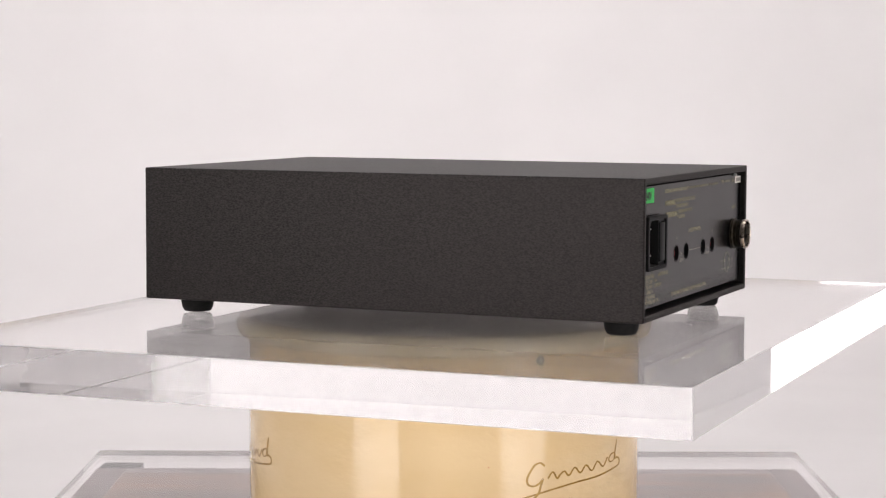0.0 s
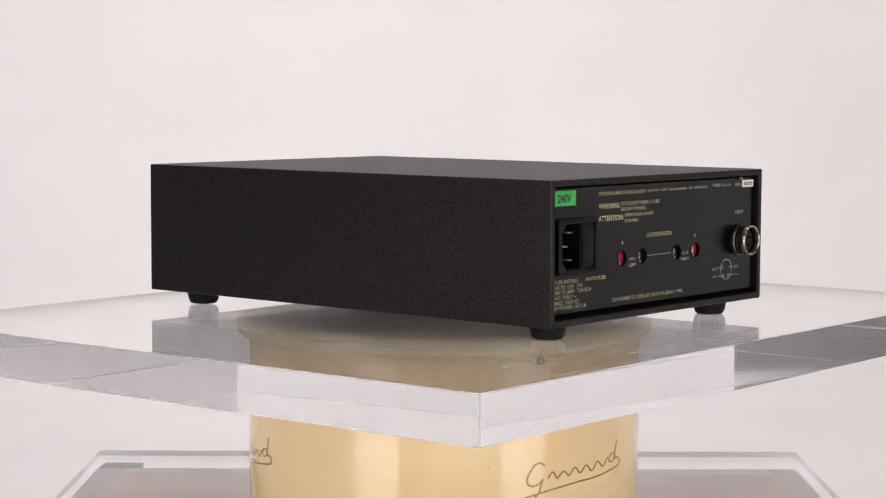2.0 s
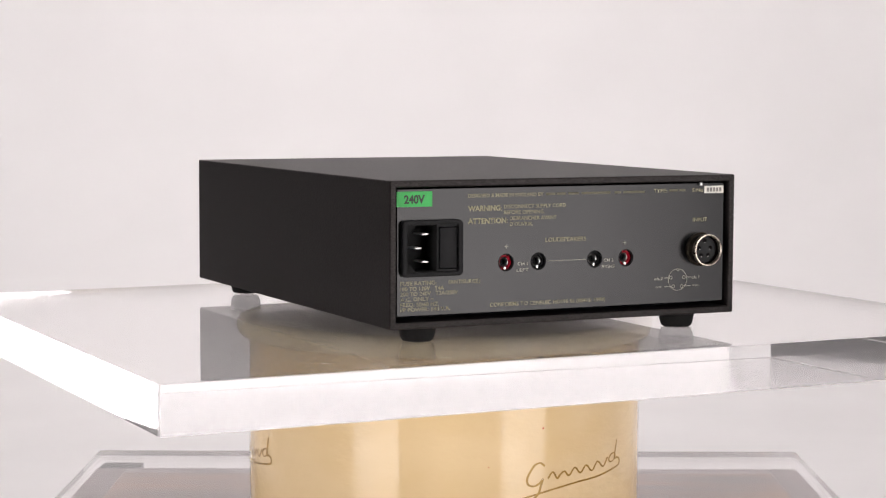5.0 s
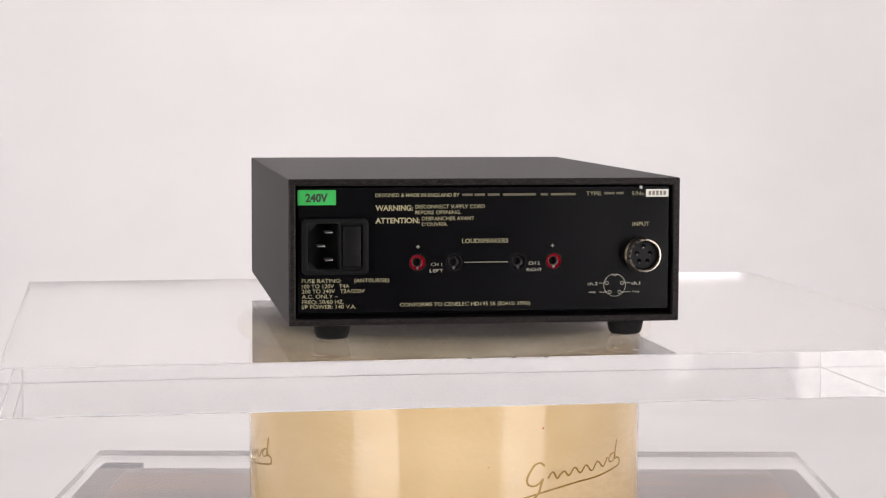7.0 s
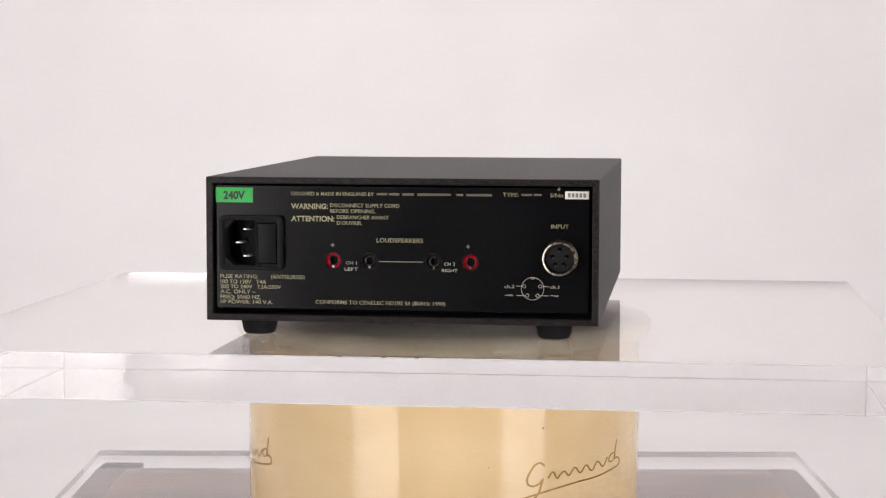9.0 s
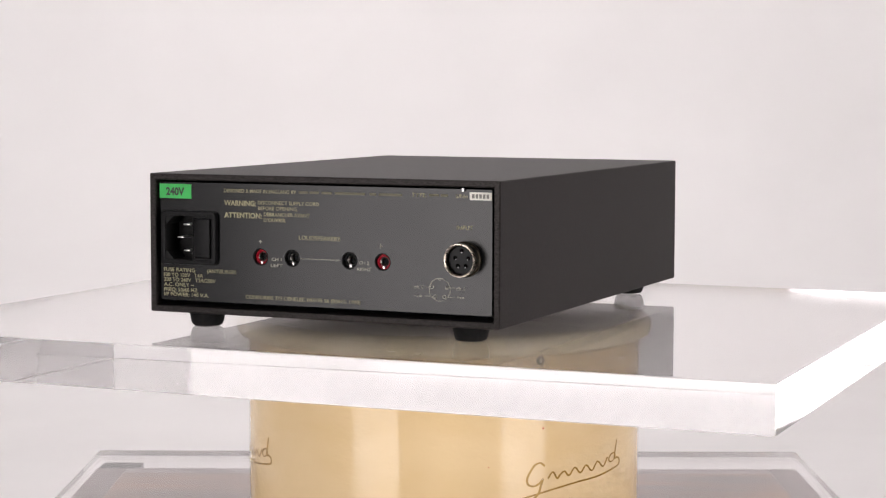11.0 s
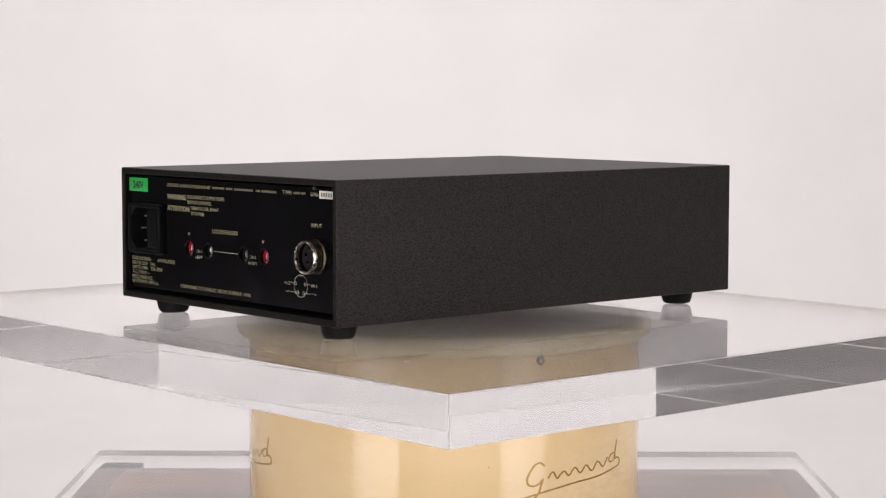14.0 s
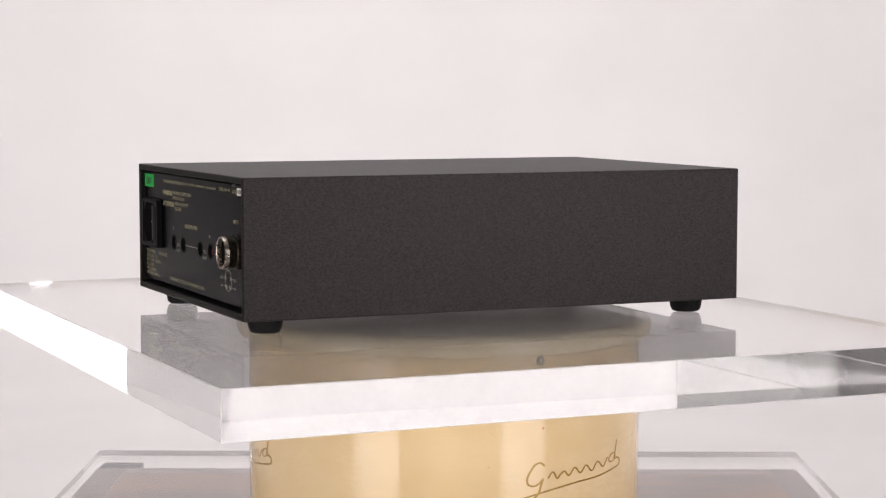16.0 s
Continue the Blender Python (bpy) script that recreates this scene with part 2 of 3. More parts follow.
def softbox(name, label, m, w, h, strength, stand=True):
    """A lamp box: black cloth hood, white front cloth that glows, and a stand."""
    root = thing(name, label, "studio light", m)
    bm = bmesh.new()
    back = [bm.verts.new((x * 0.09, y * 0.09, 0.40)) for x, y in ((-1, -1), (1, -1), (1, 1), (-1, 1))]
    front = [bm.verts.new((x * (w / 2 + 0.012), y * (h / 2 + 0.012), -0.02)) for x, y in ((-1, -1), (1, -1), (1, 1), (-1, 1))]
    bm.faces.new(back)
    for i in range(4):
        bm.faces.new((front[i], front[(i + 1) % 4], back[(i + 1) % 4], back[i]))
    bmesh.ops.solidify(bm, geom=bm.faces[:], thickness=0.004)
    part("hood", bm, BLACK_CLOTH, root, smooth=0)
    part("diffuser", box(-w / 2, w / 2, -h / 2, h / 2, -0.004, 0.0), glow(name + "_cloth", LIGHT_TINT, strength), root, "glowing white front cloth", 0)
    part("lamp_head", lathe([(0, 0.39), (0.07, 0.39), (0.07, 0.55), (0.05, 0.58), (0, 0.58)], 24), STEEL, root)
    return root


softbox("softbox", "tall white softbox lighting the subject from one side", look((-0.942, -1.218, S), (0, 0, S)), 0.70, 1.78, STRIP_LEFT)
softbox("softbox", "tall white softbox lighting the subject from the other side", look((1.088, -1.088, S), (0, 0, S)), 0.70, 1.78, STRIP_RIGHT)
# Unseen top softbox, added to brighten and even out the backdrop.
softbox("added_overhead_softbox", "unseen wide softbox added above the table", look((-0.26, 0.42, 2.2), (-0.24, 0.75, S)), 1.8, 0.9, TOP_BOX)
for base in ((-1.236, -1.598), (1.427, -1.427)):
    st = thing("light_stand", "dark steel light stand under a softbox", "light stand", pose(base[0], base[1], 0))
    part("pole", lathe([(0, 0.02), (0.014, 0.02), (0.014, 0.912), (0, 0.912)], 16), STEEL, st)
    for k in range(3):
        a = 2 * math.pi * k / 3
        part("leg", lathe([(0, 0), (0.010, 0), (0.010, 0.5), (0, 0.5)], 10, pose(0.42 * math.cos(a), 0.42 * math.sin(a), 0.01, 0, -57, math.degrees(a))), STEEL, st)

# ---- base under the drum ----
BASE_TOP = S - DROP
board = thing("wooden_board", "dull brown wooden board under the acrylic plinth", "board", pose(0, 0, TABLE_TOP + 0.002))
part("board", box(-0.222, 0.227, -0.215, 0.170, 0, 0.0146, 0.0005), WOOD, board)
for x0, x1, y0, y1 in ((-0.243, -0.2222, -0.215, 0.186), (0.2272, 0.247, -0.215, 0.186), (-0.222, 0.227, 0.1702, 0.186)):
    part("rim_strip", box(x0, x1, y0, y1, 0, 0.0143, 0.0005), BOARD_RIM, board, "greyed strip along the board's edge")

plinth = thing("acrylic_plinth", "clear acrylic plinth sheet with polished edges on a wooden board", "plinth", pose(0.0026, 0, BASE_TOP - PLINTH))
block = part("block", box(-0.2515, 0.2515, -0.231, 0.231, 0.0002, PLINTH), ACRYLIC, plinth, smooth=0)
block.visible_shadow = False
part("corner_pad", box(-0.244, -0.216, 0.184, 0.206, -0.012, 0.0004), STICKER, plinth, "dark grey pad under a corner")


# ---- drum ----
R = 0.1170
drum = thing("display_drum", "glossy cream metal drum with a gold-brown script mark", "drum", pose(0, 0, BASE_TOP))
HD = DROP - 0.0244
part("shell", lathe([(0.0, 0.0004), (R - 0.001, 0.0004), (R, 0.0014), (R, HD - 0.0118), (R - 0.003, HD - 0.0116), (0.0, HD - 0.0116)], 160), CREAM, drum)
part("rim", lathe([(R - 0.002, HD - 0.0118), (R + 0.0036, HD - 0.0114), (R + 0.0062, HD - 0.0098), (R + 0.0074, HD - 0.0066), (R + 0.0070, HD - 0.0034), (R + 0.0052, HD - 0.0013), (R + 0.0016, HD - 0.0002), (R - 0.001, HD),
    (R - 0.003, HD - 0.0005), (R - 0.0048, HD - 0.002), (R - 0.0048, HD - 0.0118)], 160, closed=True), BEAD, drum, "rounded cream rim")
part("top_plate", lathe([(0, HD - 0.0114), (R - 0.0050, HD - 0.0114), (R - 0.0050, HD - 0.0012), (0, HD - 0.0012)], 96), PLATE, drum, "scuffed grey top plate")

rng = random.Random(23)
for k in range(14):
    length, turn, a, d = rng.uniform(0.006, 0.026), rng.uniform(-35, 35), rng.uniform(200, 340), rng.uniform(0.045, 0.098)
    bm = box(-length / 2, length / 2, -0.00025, 0.00025, 0, 0.00015)
    bmesh.ops.transform(bm, matrix=pose(d * math.cos(radians(a)), d * math.sin(radians(a)), HD - 0.00125, 0, 0, turn), verts=bm.verts[:])
    part("scuff", bm, STICKER if k % 3 == 0 else SCRATCH, drum, "fine scuff on the top plate", 0)


def ribbon(points, width, mat, parent, name):
    """A painted stroke on the drum; points are (angle from the front in degrees, height below the slab's top)."""
    bm = bmesh.new()
    flat = [Vector((R * radians(a), z, 0)) for a, z in points]
    rows = []
    for i, pnt in enumerate(flat):
        d = flat[min(i + 1, len(flat) - 1)] - flat[max(i - 1, 0)]
        side = Vector((-d.y, d.x, 0)).normalized()
        w = width * (0.75 + 0.35 * abs(side.x))
        row = []
        for k in (-0.5, 0.5):
            q = pnt + side * w * k
            a = q.x / R
            row.append(bm.verts.new(((R + 0.00025) * math.sin(a), -(R + 0.00025) * math.cos(a), DROP + 0.0007 + q.y)))
        rows.append(row)
    for a, b in zip(rows, rows[1:]):
        bm.faces.new((a[0], a[1], b[1], b[0]))
    return part(name, bm, mat, parent)


def smooth_line(pts, k=8):
    """A soft curve through the points."""
    out = []
    ext = [pts[0], *pts, pts[-1]]
    for p0, p1, p2, p3 in zip(ext, ext[1:], ext[2:], ext[3:]):
        for i in range(k):
            t = i / k
            out.append(tuple(0.5 * (2 * b + (c - a) * t + (2 * a - 5 * b + 4 * c - d) * t * t + (3 * b - a - 3 * c + d) * t ** 3) for a, b, c, d in zip(p0, p1, p2, p3)))
    return out + [pts[-1]]


def script_mark(turn):
    """A plain flourish in place of the maker's mark: a hook, a wavy line, an oval with a tall stroke, and an underline."""
    def stroke(points, width, name="script_stroke"):
        ribbon([(a + turn, z / 1000) for a, z in smooth_line(points)], width, GOLD, drum, name)

    def oval(a, z, da, dz, slant, n=24):
        turns = [2 * math.pi * i / n for i in range(n + 1)]
        return [(a + da * math.cos(u) + slant * math.sin(u), z + dz * math.sin(u)) for u in turns]

    stroke([(28.4, -77.4), (27.1, -75.5), (25.4, -76.3), (24.0, -79.8), (23.0, -83.8), (23.4, -87.0), (25.1, -88.1), (26.9, -86.6), (27.8, -84.6), (27.2, -88.2), (26.5, -92.3), (25.0, -95.2)], 0.0013)
    stroke([(29.4, -84.6), (31.0, -81.2), (32.4, -85.0), (33.2, -83.6), (34.9, -81.6), (36.5, -84.3), (38.6, -80.4), (40.7, -83.8), (42.9, -80.1), (45.3, -83.8), (47.7, -79.3), (50.3, -82.8), (52.4, -78.2)], 0.0011)
    stroke(oval(54.9, -79.0, 1.6, 2.4, 0.6), 0.0010)
    stroke([(57.5, -69.4), (56.8, -74.4), (56.2, -78.6), (56.5, -80.0), (57.6, -79.8), (58.9, -81.1), (58.8, -84.0), (55.8, -85.5), (47.7, -87.7), (39.3, -88.8), (30.8, -91.0), (22.9, -94.0), (19.0, -95.8)], 0.0013, "script_underline")


script_mark(0)
script_mark(-116.6)


def on_drum(angle, z):
    a = radians(angle)
    return Matrix.Translation((R * math.sin(a), -R * math.cos(a), DROP + 0.0007 + z)) @ pose(0, 0, 0, 0, 0, angle) @ FACE


rivet = part("rivet", lathe([(0.0025, -0.0005), (0.0025, 0.0006), (0.0021, 0.0011), (0.0014, 0.0009), (0.0014, -0.0005)], 24, on_drum(26.8, -0.0397), True), DARK_NICKEL, drum, "small dull metal eyelet")
part("eyelet_hole", lathe([(0.0014, -0.0004), (0.0014, 0.0004), (0, 0.0004)], 16, on_drum(26.8, -0.0397)), PLATE, rivet)
part("paint_speck", lathe([(0.0006, 0.0), (0.0005, 0.0003), (0, 0.0004)], 8, on_drum(27.9, -0.0562)), SPECK, drum)
part("paint_speck", lathe([(0.0004, 0.0), (0.0003, 0.0003), (0, 0.0004)], 8, on_drum(12.1, -0.0761)), SPECK, drum)

# ---- rotating slab ----
slab = thing("acrylic_slab", "thick clear acrylic slab with polished edges on the drum", "slab")
sheet = part("sheet", box(-0.2534, 0.2534, -0.2093, 0.2093, -0.0242, 0.0, 0.00028, 1), ACRYLIC, slab, smooth=0)
sheet.data.materials.append(ACRYLIC_EDGE)
# pale chamfers draw the bright lines of light along the edges
sheet.data.materials.append(ARRIS)
for face in sheet.data.polygons:
    face.material_index = 2 if max(abs(c) for c in face.normal) < 0.9 else int(abs(face.normal.z) < 0.5)
sheet.visible_shadow = False
rng = random.Random(7)
for k in range(12):
    length, turn = rng.uniform(0.002, 0.007), rng.uniform(-70, 70)
    bm = box(-length / 2, length / 2, -0.00012, 0.00012, 0.00002, 0.00006)
    bmesh.ops.transform(bm, matrix=pose(rng.uniform(-0.2, 0.2), rng.choice((-1, 1)) * rng.uniform(0.155, 0.2), 0, 0, 0, turn), verts=bm.verts[:])
    part("scratch", bm, SCRATCH, slab, "fine pale scratch", 0)

for x in (-0.0285, -0.0064, 0.0098):
    chip = lathe([(0, -0.0004), (0.0010, -0.0003), (0.0012, 0.0), (0.0005, 0.00008), (0, 0.00008)], 7)
    bmesh.ops.transform(chip, matrix=Matrix.Translation((x, -0.2088, 0)) @ Matrix.Diagonal((1.3, 0.8, 1, 1)), verts=chip.verts[:])
    part("chip", chip, STICKER, slab, "small dark chip in the edge", 0)

# ---- amplifier ----
W2, D2, H, H0 = 0.10325, 0.15057, 0.0840, 0.0082
T = 0.0036       # sheet thickness of the sleeve
amp = thing("power_amplifier", "black textured shoebox power amplifier on four rubber feet", "amplifier")
YB = -D2 + 0.0028     # rear panel's face


def amplifier():
    rim = [(-W2, H0), (W2, H0), (W2, H), (-W2, H)]
    hole = [(-W2 + T, H0 + T), (W2 - T, H0 + T), (W2 - T, H - T), (-W2 + T, H - T)]
    part("sleeve", prism(rim, -D2, D2, [hole], 0.0007), COAT, amp, "black textured metal sleeve", 0)
    part("front_fascia", box(-W2 + T, W2 - T, D2 - 0.005, D2 - 0.001, H0 + T, H - T, 0.0004), RIM_COAT, amp, "plain black front fascia")
    # Added near-black sheet standing in for the shade in the panel's gap.
    part("gap_shade_sheet", box(-W2 + T, W2 - T, YB + 0.018, YB + 0.020, H0 + T, H - T), HOLE, amp, smooth=0)
    panel = part("rear_panel", prism(rounded(-W2 + T + 0.0016, W2 - T - 0.0018, H0 + T + 0.0030, H - T - 0.0012, 0.001), YB, YB + 0.0015), PANEL, amp, "black satin rear panel with cream print")
    cutter = box(-0.0949, -0.0636, YB - 0.002, YB + 0.004, 0.0362, 0.0621)
    for x in SOCKETS:
        hole_bm = lathe([(0, -0.004), (0.0047, -0.004), (0.0047, 0.004), (0, 0.004)], 40, Matrix.Translation((x, YB, 0.0402)) @ FACE)
        me = bpy.data.meshes.new("hole")
        hole_bm.to_mesh(me)
        hole_bm.free()
        cutter.from_mesh(me)
        bpy.data.meshes.remove(me)
    carve(panel, cutter)
    for x in (-0.0790, 0.0792):
        for y in FOOT_Y:
            part("foot", lathe([(0, -0.0007), (0.0070, -0.0007), (0.0081, -0.0001), (0.0090, 0.0018), (0.0097, 0.0056), (0.0099, H0 - 0.0002), (0, H0 - 0.0002)], 32, pose(x, y, 0.00015)), RUBBER, amp, "black rubber foot")
    # Pale slivers: worn coating, with the glints along it put in as colour.
    rng = random.Random(11)
    for side in (-1, 1):
        wear = bmesh.new()
        y = -D2 + 0.004
        while y < D2 - 0.006:
            length, width = rng.uniform(0.0008, 0.0045), rng.uniform(0.00010, 0.00026)
            m = Matrix.Translation((side * (W2 - 0.00020), y + length / 2, H - 0.00020)) @ pose(0, 0, 0, 0, side * 45, 0)
            bmesh.ops.create_cube(wear, size=1.0, matrix=m @ Matrix.Diagonal((width, length, 0.00006, 1)))
            y += length + rng.choice((0.002, 0.006, 0.012, 0.025)) * rng.uniform(0.7, 1.3)
        tagged(part("edge_wear", wear, WEAR, amp, smooth=0), "coating worn thin along the top edge", kind="stuff")
    part("screw", lathe([(0.0022, -0.0004), (0.0022, 0.0008), (0, 0.0012)], 14, Matrix.Translation((0.0487, -D2 + 0.02, H0)) @ pose(0, 0, 0, 180)), STEEL, amp)
    part("clip", box(0.0817, 0.0829, YB - 0.0018, YB - 0.0002, 0.0782, 0.0797), TUBE, amp, "tiny bright clip")
    return panel


SOCKETS = (-0.0360, -0.0169, 0.0171, 0.0363)
FOOT_Y = (-0.1308, 0.1303)
panel = amplifier()


def inlet():
    y = YB
    x0, x1, z0, z1 = -0.0964, -0.0621, 0.0347, 0.0636
    root = part("mains_inlet", prism(rounded(x0, x1, z0, z1, 0.0026), y - 0.0030, y + 0.001, [rounded(x0 + 0.0028, x1 - 0.0028, z0 + 0.0022, z1 - 0.0022, 0.0012)], 0.0004), PLASTIC, amp, "black mains inlet with fuse drawer")
    xm = x1 - 0.0142
    a, b, c, d = x0 + 0.0030, xm - 0.0006, z0 + 0.0026, z1 - 0.0026
    k = 0.0048
    wall = [(b, d), (a + k, d), (a, d - k), (a, c + k), (a + k, c), (b, c)]
    big = [(xm, z1 - 0.0021), (x0 + 0.003, z1 - 0.0021), (x0 + 0.0027, z1 - 0.003), (x0 + 0.0027, z0 + 0.003), (x0 + 0.003, z0 + 0.0021), (xm, z0 + 0.0021)]
    part("socket_well", prism(big, y - 0.0022, y + 0.012, [wall]), HOLE, root, smooth=20)
    part("socket_floor", box(a - 0.001, b + 0.001, y + 0.011, y + 0.012, c - 0.001, d + 0.001), HOLE, root, smooth=0)
    zc = (c + d) / 2
    for px, pz in ((b - 0.0052, zc + 0.0071), (b - 0.0092, zc), (b - 0.0052, zc - 0.0071)):
        part("contact_pin", box(px - 0.0019, px + 0.0019, y + 0.0006, y + 0.011, pz - 0.00035, pz + 0.00035, 0.0001), TUBE, root, "bright metal contact pin")
    part("fuse_drawer", box(xm + 0.0009, x1 - 0.0038, y - 0.0027, y + 0.001, z0 + 0.0040, z1 - 0.0040, 0.0004), PLASTIC, root, "black fuse drawer")
    part("drawer_surround", prism([(xm, z0 + 0.0021), (x1 - 0.0027, z0 + 0.0021), (x1 - 0.0027, z1 - 0.0021), (xm, z1 - 0.0021)], y - 0.0018, y + 0.001, [[(xm + 0.0006, z0 + 0.0036), (x1 - 0.0034, z0 + 0.0036), (x1 - 0.0034, z1 - 0.0036), (xm + 0.0006, z1 - 0.0036)]]), PLASTIC, root, smooth=0)


inlet()


def speaker_socket(x, z, mat, label):
    m = Matrix.Translation((x, YB, z)) @ FACE
    root = part("speaker_socket", lathe([(0.00465, -0.009), (0.00465, 0.0001), (0.0042, 0.0001), (0.0042, -0.009)], 36, m, True), PLASTIC, amp, label)
    part("insert", lathe([(0.0042, -0.009), (0.0042, -0.0025), (0.0040, -0.0021), (0.0032, -0.0021), (0.0027, -0.0030), (0.0027, -0.009)], 36, m, True), mat, root)
    part("contact_tube", lathe([(0.0027, -0.009), (0.0027, -0.0032), (0.0025, -0.0028), (0.0022, -0.0031), (0.0020, -0.009)], 28, m, True), PIN, root, "metal contact tube")
    part("socket_bore", lathe([(0.0021, -0.0088), (0.0021, -0.0062), (0, -0.0062)], 20, m), HOLE, root)
    part("contact_slit", box(x - 0.0005, x + 0.0005, YB + 0.0012, YB + 0.0024, z - 0.0036, z - 0.0024), PIN, root, smooth=0)


for x, m, label in ((-0.0360, RED, "red loudspeaker socket"), (-0.0169, PLASTIC, "black loudspeaker socket"), (0.0171, PLASTIC, "black loudspeaker socket"), (0.0363, RED, "red loudspeaker socket")):
    speaker_socket(x, 0.0402, m, label)


def din_socket(x, z):
    m = Matrix.Translation((x, YB, z)) @ FACE
    root = part("input_socket", lathe([(0.0092, 0), (0.0092, 0.0014), (0.0086, 0.0018), (0.0083, 0.0020), (0.0083, 0.0034), (0.0080, 0.0036), (0.0083, 0.0038), (0.0083, 0.0050), (0.0080, 0.0052), (0.0083, 0.0054), (0.0085, 0.0062), (0.0077, 0.0062), (0.0075, 0.0016)], 56, m), DARK_NICKEL, amp, "dull nickel round input socket")
    part("front_ring", lathe([(0.0082, 0.0060), (0.0087, 0.0063), (0.0088, 0.0078), (0.0085, 0.0087), (0.0081, 0.0088), (0.0077, 0.0084), (0.0077, 0.0060)], 56, m, True), RING, root, "bright nickel ring")
    part("insulator", lathe([(0.0074, 0.0016), (0.0074, 0.0042), (0.0070, 0.0046), (0, 0.0046)], 40, m), INSULATOR, root, "black insulator")
    for px, pz in ((-0.0036, 0.0010), (0.0036, 0.0010), (-0.0022, -0.0030), (0.0022, -0.0030), (0.0, 0.0047)):
        # Not bored: a black disc carries each hole's shade in its colour.
        part("pin_hole", lathe([(0.0011, 0.0042), (0.0011, 0.00475), (0.0006, 0.00475), (0, 0.0045)], 12, m @ Matrix.Translation((px, pz, 0))), CAVITY, root)
        # Tiny metal dot added for the glint at each hole's lower side.
        part("contact", lathe([(0.00022, 0.0046), (0.00022, 0.0049), (0, 0.0049)], 8, m @ Matrix.Translation((px * 0.9, pz - 0.0008, 0))), TUBE, root)


din_socket(0.0831, 0.0434)

# ---- labels and print on the rear panel ----
YP = YB - 0.0001
label_green = part("voltage_label", box(-0.0985, -0.0786, YB - 0.0002, YB + 0.0001, 0.0704, 0.0782), GREEN, panel, "bright green voltage label", 0)
lettering("240V", -0.0944, -0.0828, 0.0743, 0.0042, YB - 0.0003, INK, panel, 0.0004)
label_white = part("serial_label", box(0.0854, 0.0976, YB - 0.0002, YB + 0.0001, 0.0738, 0.0778), PAPER, panel, "white paper serial label", 0)
for k in range(5):
    bar(0.0868 + 0.0020 * k, 0.0882 + 0.0020 * k, 0.0758, 0.0022, YB - 0.0003, INK_GREY, panel)
for words, x0, x1, z, h, ink in (
    ("DESIGNED & MADE IN ENGLAND BY", -0.0582, -0.0143, 0.0754, 0.00192, PRINT),
    ("TYPE:", 0.0531, 0.0614, 0.0758, 0.00206, PRINT),
    ("S/No", 0.0777, 0.0845, 0.0757, 0.00206, PRINT),
    ("WARNING:", -0.0582, -0.0386, 0.0688, 0.0028, PRINT),
    ("DISCONNECT SUPPLY CORD", -0.0374, -0.0008, 0.0694, 0.00201, PRINT),
    ("BEFORE OPENING.", -0.0374, -0.0134, 0.0664, 0.00201, PRINT),
    ("ATTENTION:", -0.0582, -0.0351, 0.0623, 0.0028, PRINT),
    ("DEBRANCHER AVANT", -0.0339, -0.0064, 0.0632, 0.00201, PRINT),
    ("D'OUVRIR.", -0.0339, -0.0204, 0.0602, 0.00201, PRINT),
    ("LOUDSPEAKERS", -0.0128, 0.0116, 0.0514, 0.00236, PRINT),
    ("INPUT", 0.0783, 0.0874, 0.0596, 0.00221, PRINT),
    ("CH 1", -0.0292, -0.0233, 0.0393, 0.00177, PRINT_WHITE),
    ("LEFT", -0.0298, -0.0227, 0.036, 0.00177, PRINT_WHITE),
    ("CH 2", 0.0226, 0.0285, 0.0394, 0.00177, PRINT_WHITE),
    ("RIGHT", 0.0215, 0.0297, 0.036, 0.00177, PRINT_WHITE),
    ("FUSE RATING:", -0.0963, -0.0760, 0.0314, 0.00206, PRINT),
    ("(ANTISURGE)", -0.0691, -0.0511, 0.0314, 0.00206, PRINT),
    ("100 TO 120V   T4A", -0.0963, -0.0717, 0.0286, 0.00206, PRINT),
    ("200 TO 240V   T2A/250V", -0.0963, -0.0638, 0.026, 0.00206, PRINT),
    ("A.C. ONLY ~", -0.0963, -0.0775, 0.0233, 0.00206, PRINT),
    ("FREQ: 50/60 HZ.", -0.0963, -0.0746, 0.0205, 0.00206, PRINT),
    ("I/P POWER: 140 V.A.", -0.0963, -0.0682, 0.0179, 0.00206, PRINT),
    ("CONFORMS TO CENELEC HD195 S6 (BS415: 1990)", -0.0453, 0.0235, 0.0185, 0.00206, PRINT),
    ("ch.2", 0.0543, 0.0596, 0.0282, 0.00177, PRINT_WHITE),
    ("ch.1", 0.0780, 0.0827, 0.0282, 0.00177, PRINT_WHITE),
    ("-ve", 0.0546, 0.0587, 0.0238, 0.00148, PRINT_WHITE),
    ("+ve", 0.0783, 0.0824, 0.0238, 0.00148, PRINT_WHITE),
):
    lettering(words, x0, x1, z, h, YP, ink, panel, 0.0003 if h > 0.0025 else 0.00004)
for x0, x1, z in (
    (-0.0128, -0.0072, 0.0754),
    (-0.0064, -0.0008, 0.0754),
    (0.0007, 0.0069, 0.0754),
    (0.0086, 0.0262, 0.0754),
    (0.0288, 0.0326, 0.0754),
    (0.0341, 0.0475, 0.0754),
    (0.0628, 0.0684, 0.0758),
    (0.0693, 0.0733, 0.0758),
):
    bar(x0, x1, z, 0.0012, YP, PRINT_DIM, panel)
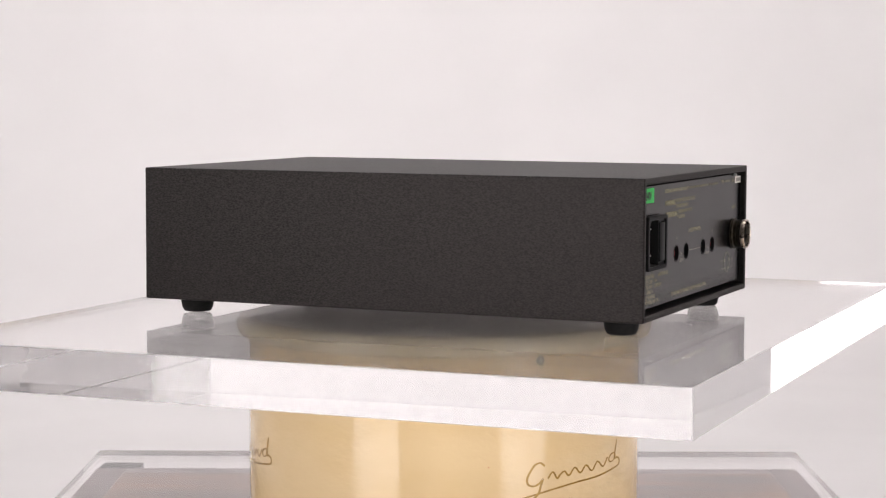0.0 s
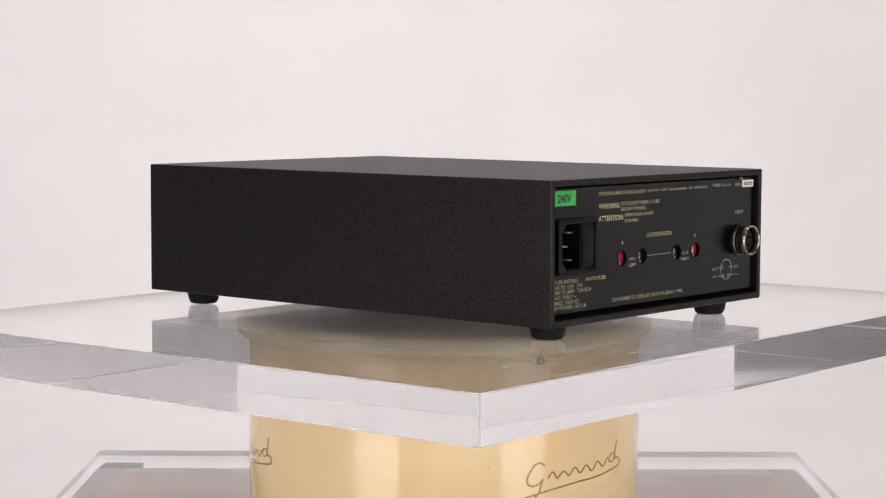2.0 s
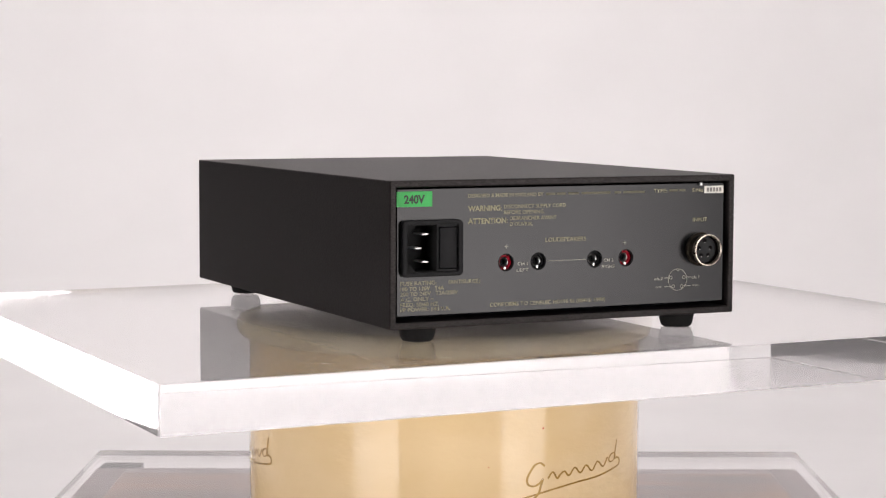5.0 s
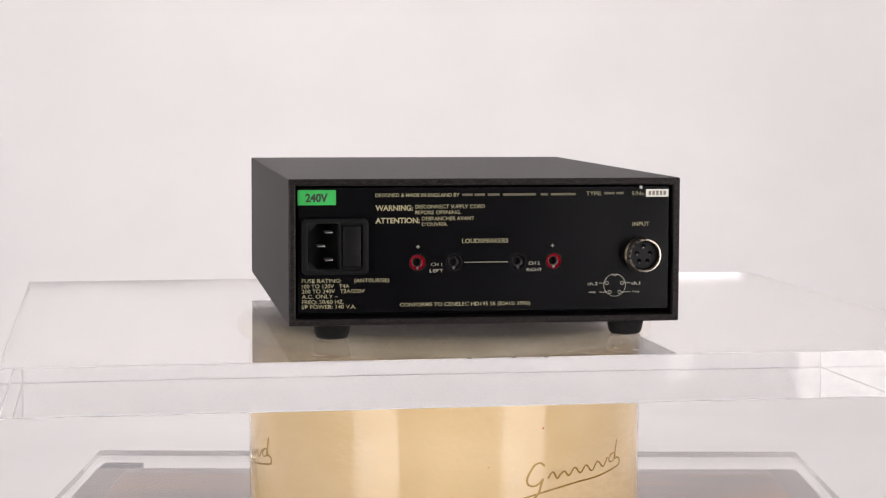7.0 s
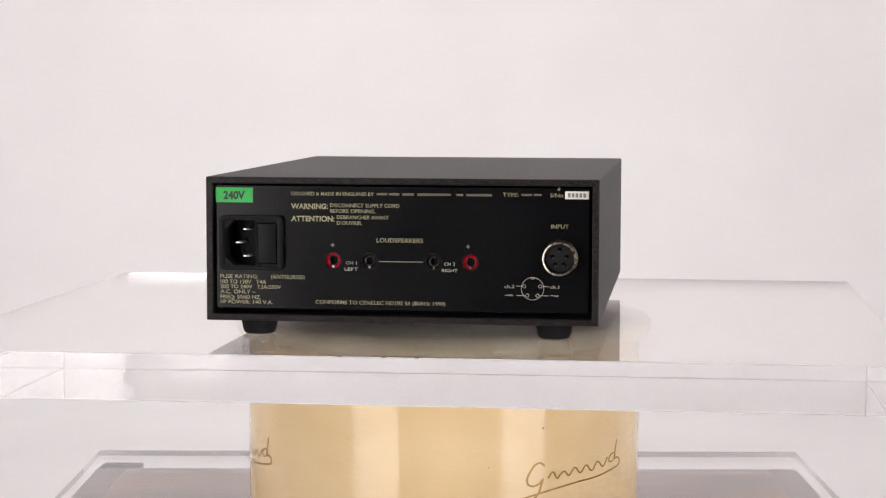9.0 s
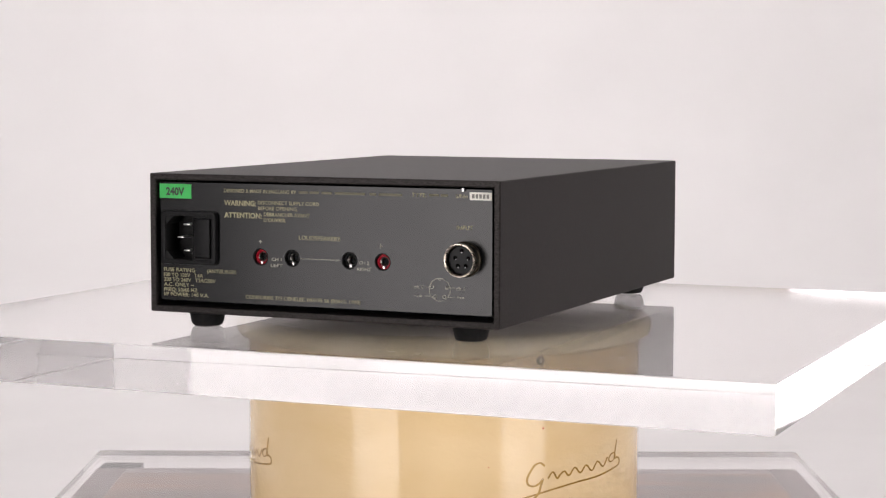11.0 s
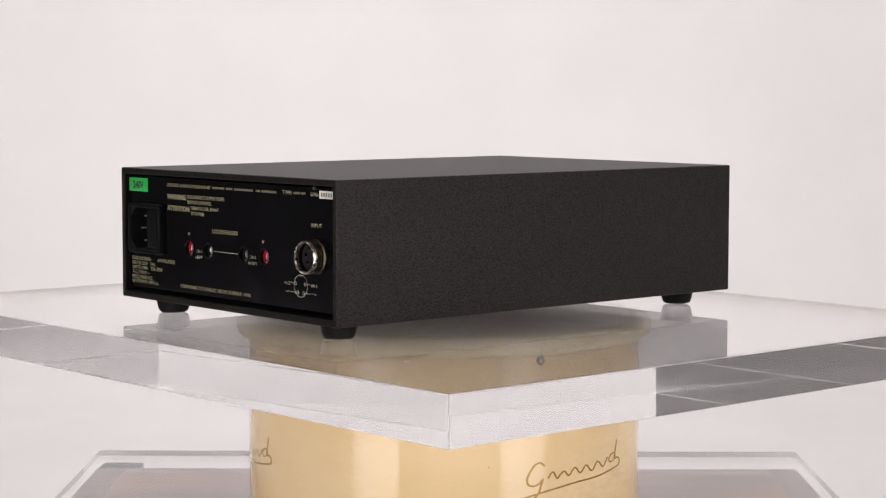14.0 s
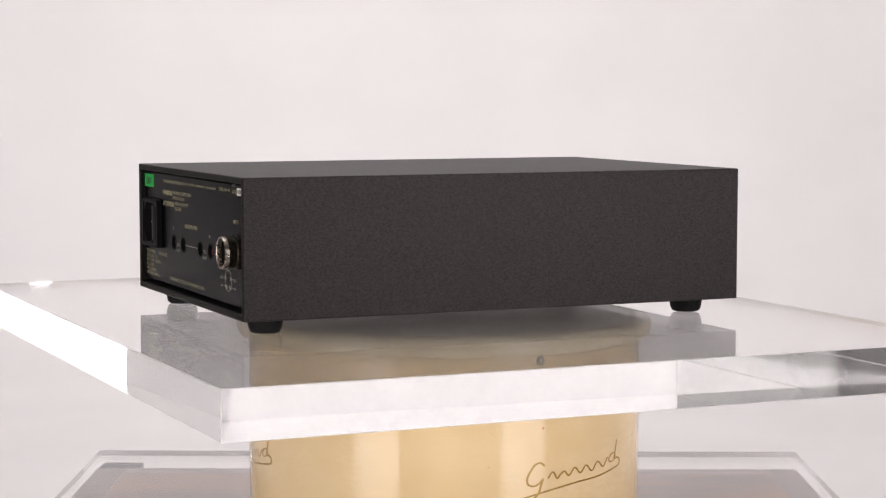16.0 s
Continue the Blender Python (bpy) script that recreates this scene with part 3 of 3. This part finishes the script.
# line between the black sockets, plus signs, plug diagram
bar(-0.0117, 0.0115, 0.0402, 0.00030, YP, PRINT_WHITE, panel, "printed_line")
for x in (-0.0360, 0.0353):
    bar(x - 0.0010, x + 0.0010, 0.0485, 0.00035, YP, PRINT_WHITE, panel, "printed_line")
    bar(x - 0.00018, x + 0.00018, 0.0485, 0.0020, YP - 0.0001, PRINT_WHITE, panel, "printed_line")
DX, DZ = 0.0689, 0.0272
ring(DX, DZ, 0.0060, 0.00028, YP, PRINT_WHITE, panel, "printed_ring")
for x, z in ((-0.0043, 0.0012), (0.0040, 0.0012), (-0.0027, -0.0036), (0.0026, -0.0036)):
    ring(DX + x, DZ + z, 0.0010, 0.00028, YP, PRINT_WHITE, panel, "printed_ring", 16)
    s = 1 if x > 0 else -1
    bar(min(DX + x + s * 0.0012, DX + s * 0.0085), max(DX + x + s * 0.0012, DX + s * 0.0085), DZ + z, 0.00028, YP, PRINT_WHITE, panel, "printed_line")
key = lathe([(0.00082, 0), (0.0011, 0), (0.0011, 0.0001), (0.00082, 0.0001)], 24, Matrix.Translation((DX, YP - 0.0001, DZ + 0.0059)) @ FACE, True)
bmesh.ops.bisect_plane(key, geom=key.verts[:] + key.edges[:] + key.faces[:], plane_co=(0, 0, DZ + 0.0059), plane_no=(0, 0, 1), clear_outer=True)
part("printed_keyway", key, PRINT_WHITE, panel)


# ---- turning of the slab and the amplifier ----
TURN = [(0.0, 66.65), (0.5, 62.48), (1.0, 58.34), (1.5, 54.32), (2.0, 50.27), (2.5, 46.12), (3.0, 41.9), (3.5, 37.95), (4.0, 33.78), (6.5, 13.38), (7.0, 9.18), (7.5, 5.14), (8.0, 0.95), (8.5, -3.11), (9.0, -7.22), (11.5, -28.1), (12.0, -32.59), (12.5, -36.53), (13.0, -40.85), (13.5, -44.97), (14.0, -49.22), (14.5, -53.37), (15.0, -57.65), (15.5, -61.92), (16.0, -66.22)]


def motions():
    walk(amp, [(t, pose(0, 0, S, 0, 0, a) @ pose(-0.0031, -0.0080, 0.0010, 0.11, 0.05)) for t, a in TURN])
    walk(slab, [(t, pose(0, 0, S, 0, 0, a) @ pose(0.0024, -0.0142, 0.0, 0, 0, 0.71)) for t, a in TURN])


motions()
